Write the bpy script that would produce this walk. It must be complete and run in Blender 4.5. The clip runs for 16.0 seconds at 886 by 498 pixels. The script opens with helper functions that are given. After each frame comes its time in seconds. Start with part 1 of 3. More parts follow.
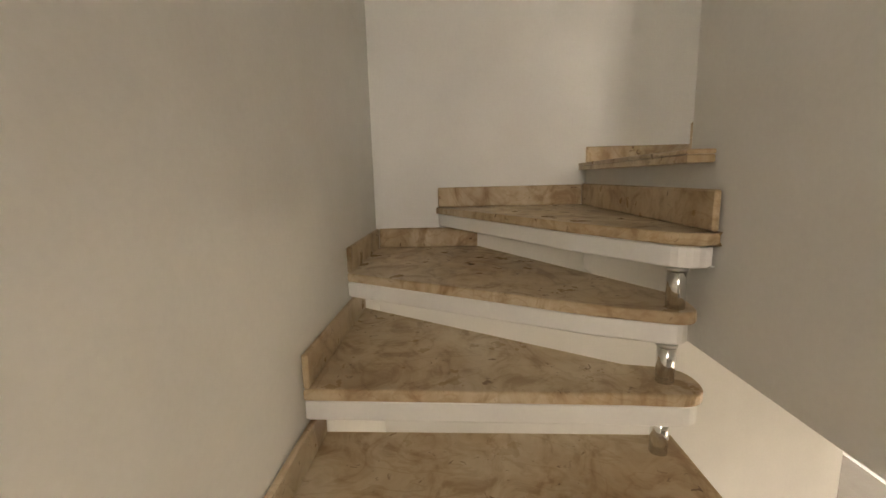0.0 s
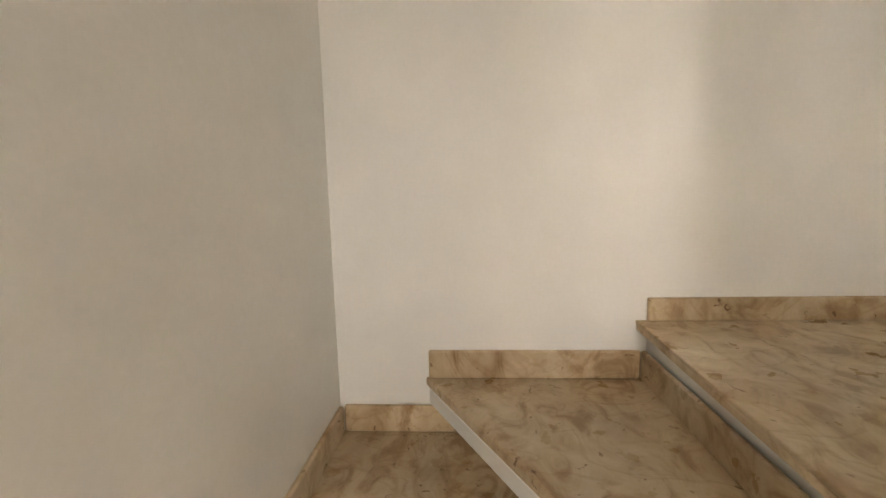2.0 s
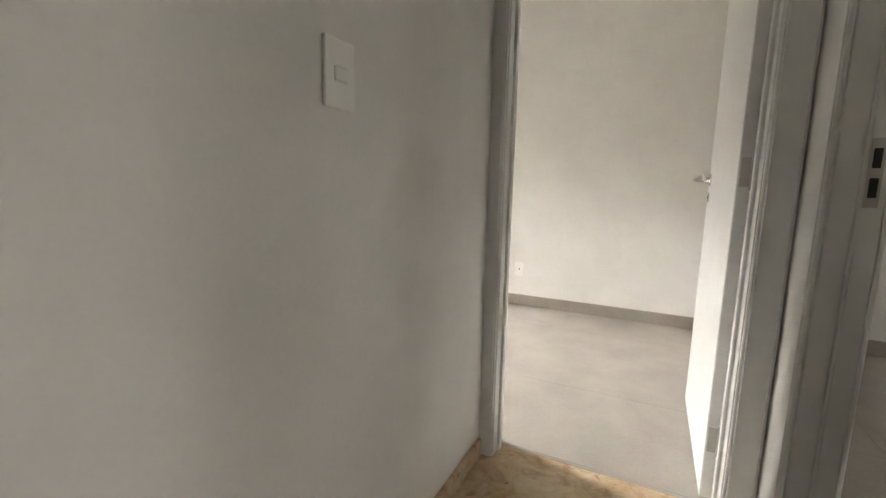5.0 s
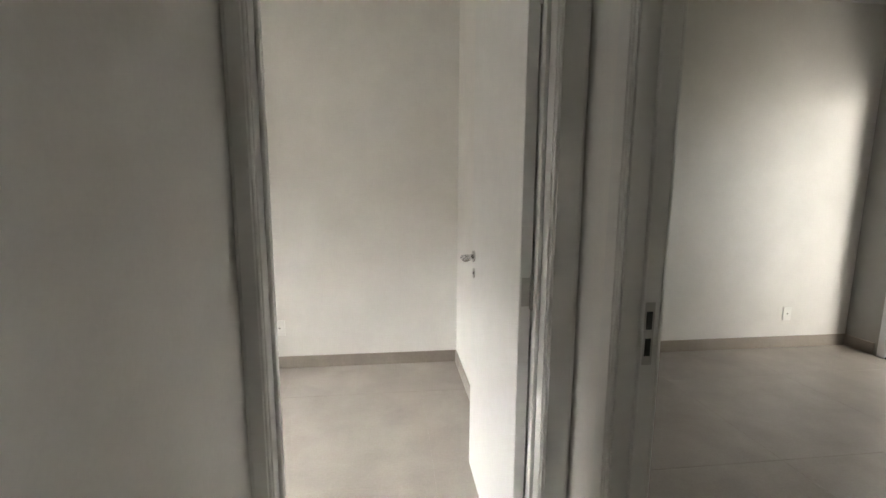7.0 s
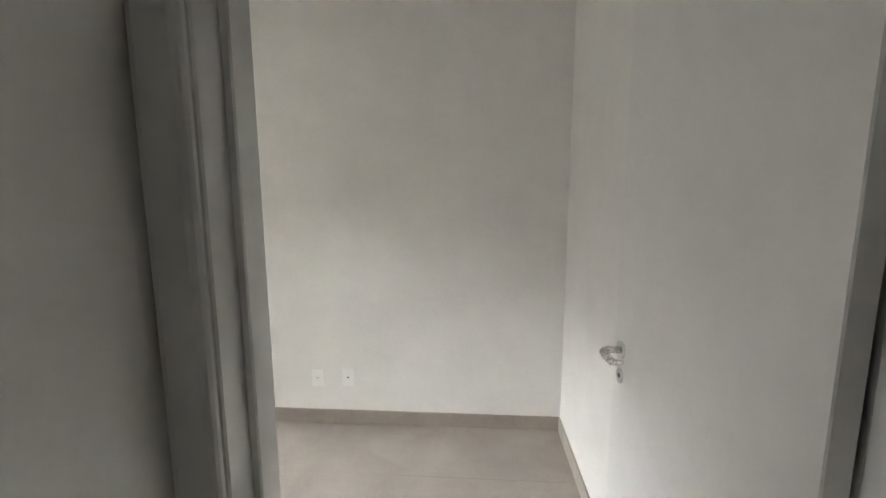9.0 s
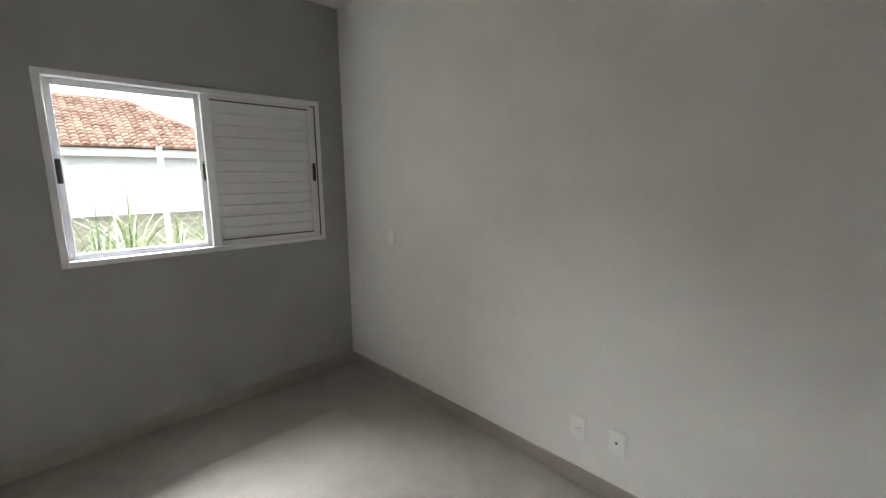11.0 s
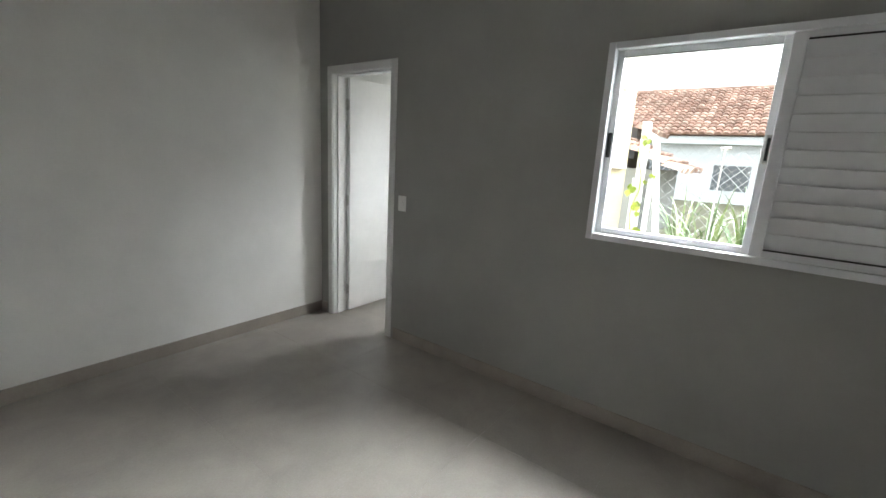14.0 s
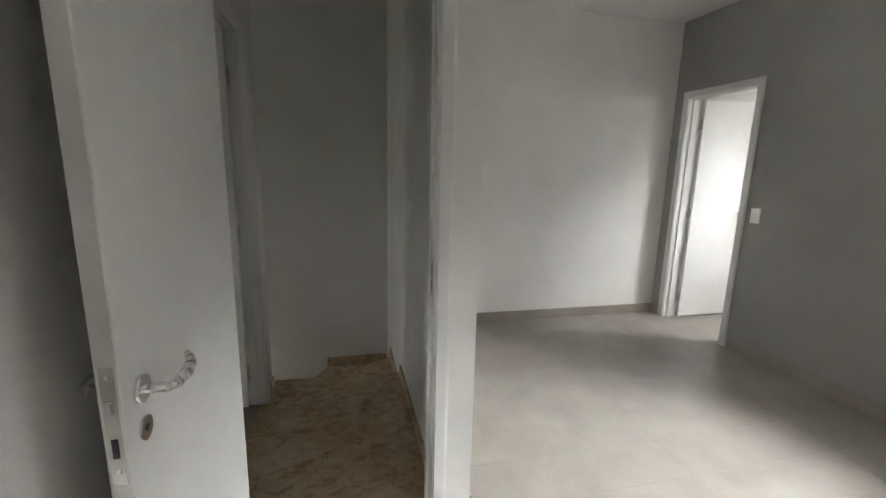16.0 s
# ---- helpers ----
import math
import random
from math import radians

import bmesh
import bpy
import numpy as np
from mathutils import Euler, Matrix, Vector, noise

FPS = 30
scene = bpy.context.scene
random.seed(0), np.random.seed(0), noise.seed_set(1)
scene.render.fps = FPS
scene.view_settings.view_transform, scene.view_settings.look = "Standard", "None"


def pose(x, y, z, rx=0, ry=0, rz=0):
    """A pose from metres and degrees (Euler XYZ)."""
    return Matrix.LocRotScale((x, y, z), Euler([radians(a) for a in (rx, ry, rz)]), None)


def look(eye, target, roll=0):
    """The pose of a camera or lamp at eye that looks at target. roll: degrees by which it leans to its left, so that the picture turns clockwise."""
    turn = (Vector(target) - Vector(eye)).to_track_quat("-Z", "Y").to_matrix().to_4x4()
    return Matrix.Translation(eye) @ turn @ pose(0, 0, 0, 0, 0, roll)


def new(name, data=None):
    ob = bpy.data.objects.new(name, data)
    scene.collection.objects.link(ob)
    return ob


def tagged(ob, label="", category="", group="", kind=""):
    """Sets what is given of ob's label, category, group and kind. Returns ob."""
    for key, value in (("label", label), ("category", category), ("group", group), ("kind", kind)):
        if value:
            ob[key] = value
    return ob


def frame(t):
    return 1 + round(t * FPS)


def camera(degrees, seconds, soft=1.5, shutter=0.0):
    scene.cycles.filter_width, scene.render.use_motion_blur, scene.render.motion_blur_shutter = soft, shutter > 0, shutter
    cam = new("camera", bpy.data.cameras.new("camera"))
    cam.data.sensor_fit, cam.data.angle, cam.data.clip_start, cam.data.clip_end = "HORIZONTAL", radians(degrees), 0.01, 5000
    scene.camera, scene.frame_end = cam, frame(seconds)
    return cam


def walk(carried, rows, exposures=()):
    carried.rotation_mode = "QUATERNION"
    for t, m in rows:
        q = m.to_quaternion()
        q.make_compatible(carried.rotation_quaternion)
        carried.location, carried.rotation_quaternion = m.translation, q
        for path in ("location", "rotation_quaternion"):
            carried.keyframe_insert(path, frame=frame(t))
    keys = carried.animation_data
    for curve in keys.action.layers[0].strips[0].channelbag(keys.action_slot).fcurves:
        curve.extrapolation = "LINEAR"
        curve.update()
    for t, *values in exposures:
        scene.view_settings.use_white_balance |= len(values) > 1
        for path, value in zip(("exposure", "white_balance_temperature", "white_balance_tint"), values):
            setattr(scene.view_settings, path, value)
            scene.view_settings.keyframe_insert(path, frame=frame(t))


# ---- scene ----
cam = camera(92.6, 16.0)
PATH = [
    (0, (-1.929, 1.754, -0.05), (0.042, 1.825, -0.38), -1.4),
    (0.5, (-1.781, 1.723, 0.061), (0.19, 1.867, -0.244), -1.1),
    (1, (-1.591, 1.748, 0.126), (0.383, 1.936, -0.135), -0.4),
    (1.5, (-1.441, 1.758, 0.252), (0.54, 1.913, 0.02), 0.1),
    (2, (-1.263, 1.71, 0.387), (0.716, 1.833, 0.13), -1.3),
    (2.5, (-1.121, 1.678, 0.447), (0.865, 1.661, 0.215), -0.6),
    (3, (-0.971, 1.664, 0.572), (0.991, 1.368, 0.321), -0.7),
    (3.5, (-0.887, 1.628, 0.665), (1.011, 1.031, 0.465), 0.1),
    (4, (-0.696, 1.54, 0.799), (1.015, 0.537, 0.548), -1.0),
    (4.5, (-0.593, 1.443, 0.849), (0.761, -0.006, 0.584), 0.6),
    (5, (-0.519, 1.393, 0.987), (0.359, -0.381, 0.699), 1.3),
    (5.2, (-0.501, 1.369, 1.025), (0.232, -0.47, 0.742), 1.7),
    (7.3, (-0.352, 0.998, 1.375), (-0.635, -0.961, 1.090), 0.3),
    (7.5, (-0.342, 0.966, 1.388), (-0.634, -0.992, 1.104), 0.4),
    (8, (-0.333, 0.782, 1.407), (-0.542, -1.189, 1.137), 0.0),
    (8.2, (-0.333, 0.705, 1.418), (-0.466, -1.272, 1.140), -0.2),
    (10.3, (-0.253, -0.105, 1.608), (0.642, -1.861, 1.265), -0.6),
    (10.5, (-0.257, -0.166, 1.586), (0.822, -1.817, 1.253), -0.9),
    (11, (-0.258, -0.269, 1.537), (1.158, -1.642, 1.206), -0.6),
    (11.5, (-0.22, -0.298, 1.513), (1.378, -1.449, 1.16), -0.5),
    (12, (-0.071, -0.436, 1.481), (1.691, -1.313, 1.123), 1.7),
    (12.5, (0.122, -0.64, 1.478), (2.013, -1.167, 1.099), 0.9),
    (13, (0.289, -0.86, 1.446), (2.252, -0.847, 1.066), 2.0),
    (13.5, (0.426, -0.992, 1.446), (2.292, -0.393, 1.045), 3.2),
    (14, (0.353, -1.123, 1.488), (1.918, 0.046, 1.059), 3.1),
    (14.5, (0.146, -1.257, 1.475), (1.289, 0.329, 1.052), 1.3),
    (15, (-0.077, -1.367, 1.466), (0.852, 0.361, 1.078), 0.5),
    (15.5, (-0.286, -1.471, 1.461), (0.494, 0.331, 1.082), 1.0),
    (16, (-0.371, -1.565, 1.44), (0.083, 0.345, 1.057), 1.3),
]
H, S, GX = 2.79, -2.095, 2.74  # ceiling height, south and east walls
EXPOSURES = [(0.0, 4.85, 8400, 15), (1.0, 5.35, 8350, 15), (2.0, 5.5, 8000, 15), (3.0, 5.3, 7750, 15), (3.6, 4.95, 7700, 15), (4.2, 4.65, 7400, 14), (5.2, 4.45, 7050, 13), (7.4, 4.2, 6850, 12),
             (8.2, 4.2, 6700, 12), (10.3, 3.4, 6450, 11), (11.5, 3.2, 6420, 10), (13.0, 3.05, 6330, 9), (14.5, 3.25, 6260, 8), (16.0, 3.6, 6500, 11)]
walk(cam, [(t, look(eye, target, roll)) for t, eye, target, roll in PATH], EXPOSURES)

# ---- daylight: overcast sky with a wide, weak sun ----
world = bpy.data.worlds.new("sky")
scene.world = world
world.use_nodes = True
wn = world.node_tree
sky = wn.nodes.new("ShaderNodeTexSky")
sky.sky_type, sky.sun_disc = "NISHITA", False
sky.sun_elevation, sky.sun_rotation = radians(48), radians(120)
sky.air_density, sky.dust_density, sky.ozone_density = 1.0, 4.0, 1.0
cloud = wn.nodes.new("ShaderNodeMix")  # cloud cover over the clear sky
cloud.data_type = "RGBA"
cloud.inputs[0].default_value = 0.85
cloud.inputs[7].default_value = (9.0, 9.2, 9.4, 1)
wn.links.new(sky.outputs[0], cloud.inputs[6])
wn.links.new(cloud.outputs[2], wn.nodes["Background"].inputs["Color"])
wn.nodes["Background"].inputs["Strength"].default_value = 0.05
sun = bpy.data.lights.new("sun", "SUN")
sun.energy, sun.angle, sun.color = 0.15, radians(60), (1.0, 0.96, 0.9)
sun_ob = new("sun", sun)
sun_ob.matrix_world = look((0, 0, 40), (0 + 20 * math.sin(radians(120)) * -1, 20 * math.cos(radians(120)) * 1, 18))


# area lamps added out of view, in place of the sky's light through the openings
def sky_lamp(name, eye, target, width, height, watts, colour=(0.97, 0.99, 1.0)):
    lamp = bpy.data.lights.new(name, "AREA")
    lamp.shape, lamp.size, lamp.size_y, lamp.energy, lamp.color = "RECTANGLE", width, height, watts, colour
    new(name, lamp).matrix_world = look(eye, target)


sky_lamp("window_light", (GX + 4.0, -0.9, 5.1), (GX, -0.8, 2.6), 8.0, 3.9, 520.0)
# added under the balcony slab, aimed at the south wall and away from the landing
sky_lamp("balcony_fill_light", (-5.2, 0.7, 1.3), (-4.2, -1.4, 0.9), 1.6, 2.0, 7.5, (1.0, 0.96, 0.9))
# added fill for the lower storey, turned down for bounce; its opening is invented
sky_lamp("lower_fill_light", (-2.2, S - 0.1, -1.75), (-2.2, S + 0.4, -2.9), 1.15, 0.85, 3.6, (1.0, 0.97, 0.92))
# added fill for the stairwell; no window is known at its west end
sky_lamp("stair_fill_light", (-4.36, 1.66, 1.0), (-1.0, 1.62, 0.7), 0.62, 1.0, 0.19, (1.0, 0.98, 0.94))
# added fill that brightens the open bathroom door from an unseen opening
sky_lamp("bathroom_fill_light", (4.14, 0.6, 1.85), (3.0, 0.6, 1.75), 0.65, 0.65, 0.27)

# ---- materials ----
def mat(name, rough=0.6, metal=0.0):
    m = bpy.data.materials.new(name)
    m.use_nodes = True
    b = m.node_tree.nodes["Principled BSDF"]
    b.inputs["Roughness"].default_value, b.inputs["Metallic"].default_value = rough, metal
    return m, m.node_tree, b


def noise_tex(nt, scale, detail=4.0, rough=0.55, dist=0.0, stretch=(1, 1, 1)):
    tc = nt.nodes.new("ShaderNodeNewGeometry")
    mp = nt.nodes.new("ShaderNodeMapping")
    mp.inputs["Scale"].default_value = stretch
    n = nt.nodes.new("ShaderNodeTexNoise")
    n.inputs["Scale"].default_value, n.inputs["Detail"].default_value = scale, detail
    n.inputs["Roughness"].default_value, n.inputs["Distortion"].default_value = rough, dist
    nt.links.new(tc.outputs["Position"], mp.inputs["Vector"])
    nt.links.new(mp.outputs[0], n.inputs["Vector"])
    return n.outputs["Fac"]


def ramp(nt, fac, stops):
    r = nt.nodes.new("ShaderNodeValToRGB")
    els = r.color_ramp.elements
    while len(els) < len(stops):
        els.new(0.5)
    for e, (p, c) in zip(els, stops):
        e.position, e.color = p, (*c, 1)
    nt.links.new(fac, r.inputs[0])
    return r.outputs[0]


def mix(nt, fac, a, b, mode="MIX"):
    n = nt.nodes.new("ShaderNodeMix")
    n.data_type, n.blend_type = "RGBA", mode
    for sock, v in ((n.inputs[0], fac), (n.inputs[6], a), (n.inputs[7], b)):
        if isinstance(v, (int, float)):
            sock.default_value = v
        elif isinstance(v, tuple):
            sock.default_value = (*v, 1)
        else:
            nt.links.new(v, sock)
    return n.outputs[2]


def bump(nt, b, fac, strength, dist=0.002):
    n = nt.nodes.new("ShaderNodeBump")
    n.inputs["Strength"].default_value, n.inputs["Distance"].default_value = strength, dist
    nt.links.new(fac, n.inputs["Height"])
    nt.links.new(n.outputs[0], b.inputs["Normal"])


def paint(name, col, rough=0.6, spread=0.04, scale=3.0, grain=220.0, relief=0.15):
    m, nt, b = mat(name, rough)
    lo, hi = tuple(c * (1 - spread) for c in col), tuple(min(1, c * (1 + spread)) for c in col)
    broad = ramp(nt, noise_tex(nt, scale), [(0.3, lo), (0.7, hi)])
    fine = ramp(nt, noise_tex(nt, grain * 0.4), [(0.3, (0.97, 0.97, 0.97)), (0.7, (1, 1, 1))])
    nt.links.new(mix(nt, 1.0, broad, fine, "MULTIPLY"), b.inputs["Base Color"])
    bump(nt, b, noise_tex(nt, grain), relief, 0.001)
    return m


def marble(name):
    m, nt, b = mat(name, 0.32)
    base = ramp(nt, noise_tex(nt, 2.6, 6, 0.6, 0.8), [(0.25, (0.40, 0.28, 0.165)), (0.5, (0.58, 0.45, 0.30)), (0.78, (0.74, 0.64, 0.49))])
    cloud = ramp(nt, noise_tex(nt, 6.5, 7, 0.6, 1.6, (1, 1.4, 1)), [(0.36, (0.50, 0.37, 0.24)), (0.47, (0.84, 0.77, 0.68)), (0.6, (1, 1, 1))])
    vein = ramp(nt, noise_tex(nt, 3.2, 4, 0.5, 1.8, (1.3, 0.9, 1.2)), [(0.475, (1, 1, 1)), (0.497, (0.66, 0.53, 0.38)), (0.503, (0.66, 0.53, 0.38)), (0.525, (1, 1, 1))])
    pits = ramp(nt, noise_tex(nt, 26, 3, 0.5, 1.2), [(0.27, (0.35, 0.25, 0.17)), (0.33, (1, 1, 1))])
    c = mix(nt, 0.75, base, cloud, "MULTIPLY")
    c = mix(nt, 0.35, c, vein, "MULTIPLY")
    c = mix(nt, 0.9, c, pits, "MULTIPLY")
    nt.links.new(c, b.inputs["Base Color"])
    rr = ramp(nt, noise_tex(nt, 12), [(0.3, (0.24, 0.24, 0.24)), (0.7, (0.46, 0.46, 0.46))])
    nt.links.new(rr, b.inputs["Roughness"])
    bump(nt, b, noise_tex(nt, 60), 0.12, 0.0006)
    return m


def porcelain(name, col):
    m, nt, b = mat(name, 0.35)
    lo, hi = tuple(c * 0.86 for c in col), tuple(c * 1.1 for c in col)
    a = ramp(nt, noise_tex(nt, 3.2, 6, 0.6, 0.4), [(0.3, lo), (0.7, hi)])
    f = ramp(nt, noise_tex(nt, 90, 3), [(0.35, (0.93, 0.93, 0.92)), (0.65, (1, 1, 1))])
    c = mix(nt, 1.0, a, f, "MULTIPLY")
    info = nt.nodes.new("ShaderNodeObjectInfo")
    tone = ramp(nt, info.outputs["Random"], [(0.0, (0.985, 0.985, 0.985)), (1.0, (1, 1, 1))])
    nt.links.new(mix(nt, 1.0, c, tone, "MULTIPLY"), b.inputs["Base Color"])
    rr = ramp(nt, noise_tex(nt, 5, 6), [(0.3, (0.3, 0.3, 0.3)), (0.7, (0.45, 0.45, 0.45))])
    nt.links.new(rr, b.inputs["Roughness"])
    bump(nt, b, noise_tex(nt, 140), 0.06, 0.0005)
    return m


def plain(name, col, rough=0.4, metal=0.0, spread=0.05, scale=20.0):
    m, nt, b = mat(name, rough, metal)
    c = ramp(nt, noise_tex(nt, scale), [(0.3, tuple(v * (1 - spread) for v in col)), (0.7, tuple(min(1, v * (1 + spread)) for v in col))])
    nt.links.new(c, b.inputs["Base Color"])
    return m


def roof_clay(name):
    m, nt, b = mat(name, 0.85)
    g = nt.nodes.new("ShaderNodeNewGeometry")
    isl = ramp(nt, g.outputs["Random Per Island"], [(0.0, (0.30, 0.17, 0.125)), (0.5, (0.42, 0.27, 0.205)), (1.0, (0.52, 0.38, 0.30))])
    dirt = ramp(nt, noise_tex(nt, 2.2, 6), [(0.36, (0.45, 0.42, 0.4)), (0.6, (1, 1, 1))])
    nt.links.new(mix(nt, 0.8, isl, dirt, "MULTIPLY"), b.inputs["Base Color"])
    return m


def glass(name):
    m, nt, b = mat(name, 0.0)
    b.inputs["Base Color"].default_value = (0.95, 0.98, 0.97, 1)
    b.inputs["Transmission Weight"].default_value, b.inputs["IOR"].default_value = 1.0, 1.05
    return m


def leafy(name, a, c):
    m, nt, b = mat(name, 0.5)
    g = nt.nodes.new("ShaderNodeNewGeometry")
    nt.links.new(ramp(nt, g.outputs["Random Per Island"], [(0, a), (1, c)]), b.inputs["Base Color"])
    return m


WHITE = paint("white_wall_paint", (0.84, 0.83, 0.805), 0.6)
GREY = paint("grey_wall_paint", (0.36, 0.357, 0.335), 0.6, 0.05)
CREAM = paint("cream_render", (0.30, 0.24, 0.145), 0.8, 0.06, 2, 90, 0.4)
CEIL = paint("white_ceiling_paint", (0.82, 0.815, 0.80), 0.7)
DOOR = paint("white_door_lacquer", (0.80, 0.80, 0.785), 0.35, 0.02, 5, 60, 0.05)
MARBLE = marble("beige_marble")
TILE = porcelain("greige_porcelain", (0.355, 0.322, 0.287))
SKIRT = porcelain("skirting_porcelain", (0.37, 0.33, 0.29))
GROUT = plain("grout", (0.37, 0.34, 0.305), 0.9)
ALU = plain("white_aluminium", (0.80, 0.80, 0.82), 0.3, 0, 0.02)
BLACK = plain("black_plastic", (0.012, 0.012, 0.014), 0.35)
GASKET = plain("black_gasket", (0.02, 0.02, 0.02), 0.7)
CHROME = plain("chrome", (0.78, 0.78, 0.78), 0.1, 1.0, 0.03)
STEEL = plain("brushed_steel", (0.55, 0.54, 0.52), 0.32, 1.0, 0.08)
PLATE = plain("white_plastic", (0.90, 0.90, 0.88), 0.35, 0, 0.02)
CONCRETE = paint("concrete", (0.42, 0.41, 0.39), 0.9, 0.15, 4, 60, 0.5)
HOUSE = paint("whitewash", (0.62, 0.635, 0.645), 0.85, 0.06, 1.2, 30, 0.4)
SHEDW = paint("weathered_render", (0.23, 0.23, 0.22), 0.9, 0.2, 1.5, 30, 0.4)
CLAY = roof_clay("clay_roof_tiles")
GLASS = glass("clear_glass")
DARK = plain("dark_window_glass", (0.13, 0.14, 0.15), 0.2)
BLIND = plain("beige_blind", (0.52, 0.43, 0.30), 0.7)
GREEN = leafy("strap_leaves", (0.06, 0.11, 0.04), (0.16, 0.20, 0.08))
VINE = leafy("vine_leaves", (0.16, 0.22, 0.03), (0.30, 0.34, 0.05))
WIRE = plain("galvanised_wire", (0.36, 0.36, 0.36), 0.45, 0.7)
EARTH = paint("grass_and_earth", (0.12, 0.115, 0.07), 0.95, 0.35, 1.5, 25, 0.6)
BEAD = plain("white_sealant", (0.82, 0.82, 0.80), 0.3, 0, 0.02)


# ---- mesh helpers ----
def empty(name, loc=(0, 0, 0), label="", category="", group="", kind=""):
    ob = new(name)
    ob.location = loc
    ob.empty_display_size = 0.05
    return tagged(ob, label, category, group, kind)


def link(name, bm, material, parent=None, label=""):
    me = bpy.data.meshes.new(name)
    bm.to_mesh(me)
    bm.free()
    for m in material if isinstance(material, (list, tuple)) else [material]:
        me.materials.append(m)
    ob = new(name, me)
    if parent:
        ob.parent = parent
        bpy.context.view_layer.update()
        ob.matrix_parent_inverse = parent.matrix_world.inverted()
    if label:
        ob["label"] = label
    return ob


part = link


def add_box(bm, x0, x1, y0, y1, z0, z1, bevel=0.0, seg=2):
    g = bmesh.ops.create_cube(bm, size=1.0)["verts"]
    for v in g:
        v.co = Vector((x0 + (v.co.x + 0.5) * (x1 - x0), y0 + (v.co.y + 0.5) * (y1 - y0), z0 + (v.co.z + 0.5) * (z1 - z0)))
    if bevel:
        es = list({e for v in g for e in v.link_edges})
        bmesh.ops.bevel(bm, geom=es, offset=bevel, segments=seg, profile=0.5, affect="EDGES")
    return g


def box(x0, x1, y0, y1, z0, z1, bevel=0.0, seg=2):
    bm = bmesh.new()
    add_box(bm, x0, x1, y0, y1, z0, z1, bevel, seg)
    return bm


def add_tube(bm, a, b, r, n=20, cap=True, r2=None):
    a, b = Vector(a), Vector(b)
    m = Matrix.Translation((a + b) / 2) @ (b - a).to_track_quat("Z", "Y").to_matrix().to_4x4()
    bmesh.ops.create_cone(bm, cap_ends=cap, segments=n, radius1=r, radius2=r if r2 is None else r2, depth=(b - a).length, matrix=m)


def tube(a, b, r, n=20):
    bm = bmesh.new()
    add_tube(bm, a, b, r, n)
    for f in bm.faces:
        f.smooth = len(f.verts) == 4
    return bm


def prism(poly, z0, z1, bevel=0.0, seg=3):
    """A slab with the outline poly."""
    bm = bmesh.new()
    lo = [bm.verts.new((x, y, z0)) for x, y in poly]
    hi = [bm.verts.new((x, y, z1)) for x, y in poly]
    n = len(poly)
    bm.faces.new(hi)
    bm.faces.new(lo[::-1])
    for i in range(n):
        bm.faces.new((lo[i], lo[(i + 1) % n], hi[(i + 1) % n], hi[i]))
    bmesh.ops.recalc_face_normals(bm, faces=bm.faces)
    if bevel:
        es = [e for e in bm.edges if abs(e.verts[0].co.z - e.verts[1].co.z) < 1e-6]
        bmesh.ops.bevel(bm, geom=es, offset=bevel, segments=seg, profile=0.5, affect="EDGES")
    return bm


def wall(name, axis, w0, w1, u0, u1, z0, z1, holes=(), material=WHITE, faces=None, label="", category="wall"):
    """A wall along axis ('x' or 'y'), between w0 and w1 across it, with holes (ua, ub, za, zb). faces: {(-1 or 1): material} across."""
    us = sorted({u0, u1, *[h[0] for h in holes], *[h[1] for h in holes]})
    zs = sorted({z0, z1, *[h[2] for h in holes], *[h[3] for h in holes]})
    us, zs = [u for u in us if u0 <= u <= u1], [z for z in zs if z0 <= z <= z1]
    solid = lambda i, j: 0 <= i < len(us) - 1 and 0 <= j < len(zs) - 1 and not any(
        h[0] <= (us[i] + us[i + 1]) / 2 <= h[1] and h[2] <= (zs[j] + zs[j + 1]) / 2 <= h[3] for h in holes)
    bm = bmesh.new()
    mats = [material] + list((faces or {}).values())
    index = {s: k + 1 for k, s in enumerate(faces or {})}
    cache = {}

    def v(u, w, z):
        p = (u, w, z) if axis == "x" else (w, u, z)
        if p not in cache:
            cache[p] = bm.verts.new(p)
        return cache[p]

    for i in range(len(us) - 1):
        for j in range(len(zs) - 1):
            if not solid(i, j):
                continue
            a, b, c, d = us[i], us[i + 1], zs[j], zs[j + 1]
            for w, s in ((w0, -1), (w1, 1)):
                f = bm.faces.new((v(a, w, c), v(b, w, c), v(b, w, d), v(a, w, d)))
                f.material_index = index.get(s, 0)
            for u, di in ((a, -1), (b, 1)):
                if not solid(i + di, j):
                    bm.faces.new((v(u, w0, c), v(u, w1, c), v(u, w1, d), v(u, w0, d)))
            for z, dj in ((c, -1), (d, 1)):
                if not solid(i, j + dj):
                    bm.faces.new((v(a, w0, z), v(b, w0, z), v(b, w1, z), v(a, w1, z)))
    bmesh.ops.recalc_face_normals(bm, faces=bm.faces)
    return tagged(link(name, bm, mats), label or "plain white painted plaster wall", category, kind="structure")


# ---- structure ----
wall("wall_partition", "y", 0.0, 0.115, -0.10, 2.28, -0.012, H, label="white painted partition between landing and bedroom")
wall("wall_doorway", "x", -0.10, 0.0, -0.85, 0.0, -0.012, H, [(-0.795, -0.026, -0.012, 2.13)], label="white plaster lintel over the bedroom doorway")
wall("wall_landing_west", "y", -0.935, -0.85, S, 1.18, -0.012, H, [(0.192, 0.985, -0.012, 2.13)], label="white painted wall beside the landing")
# the hole below the floor is added, unseen, to brighten the lower storey
wall("wall_south", "x", S - 0.15, S, -4.45, GX, -2.95, H, [(-2.8, -1.6, -2.2, -1.3)], faces={-1: CREAM}, label="long white painted bedroom wall")
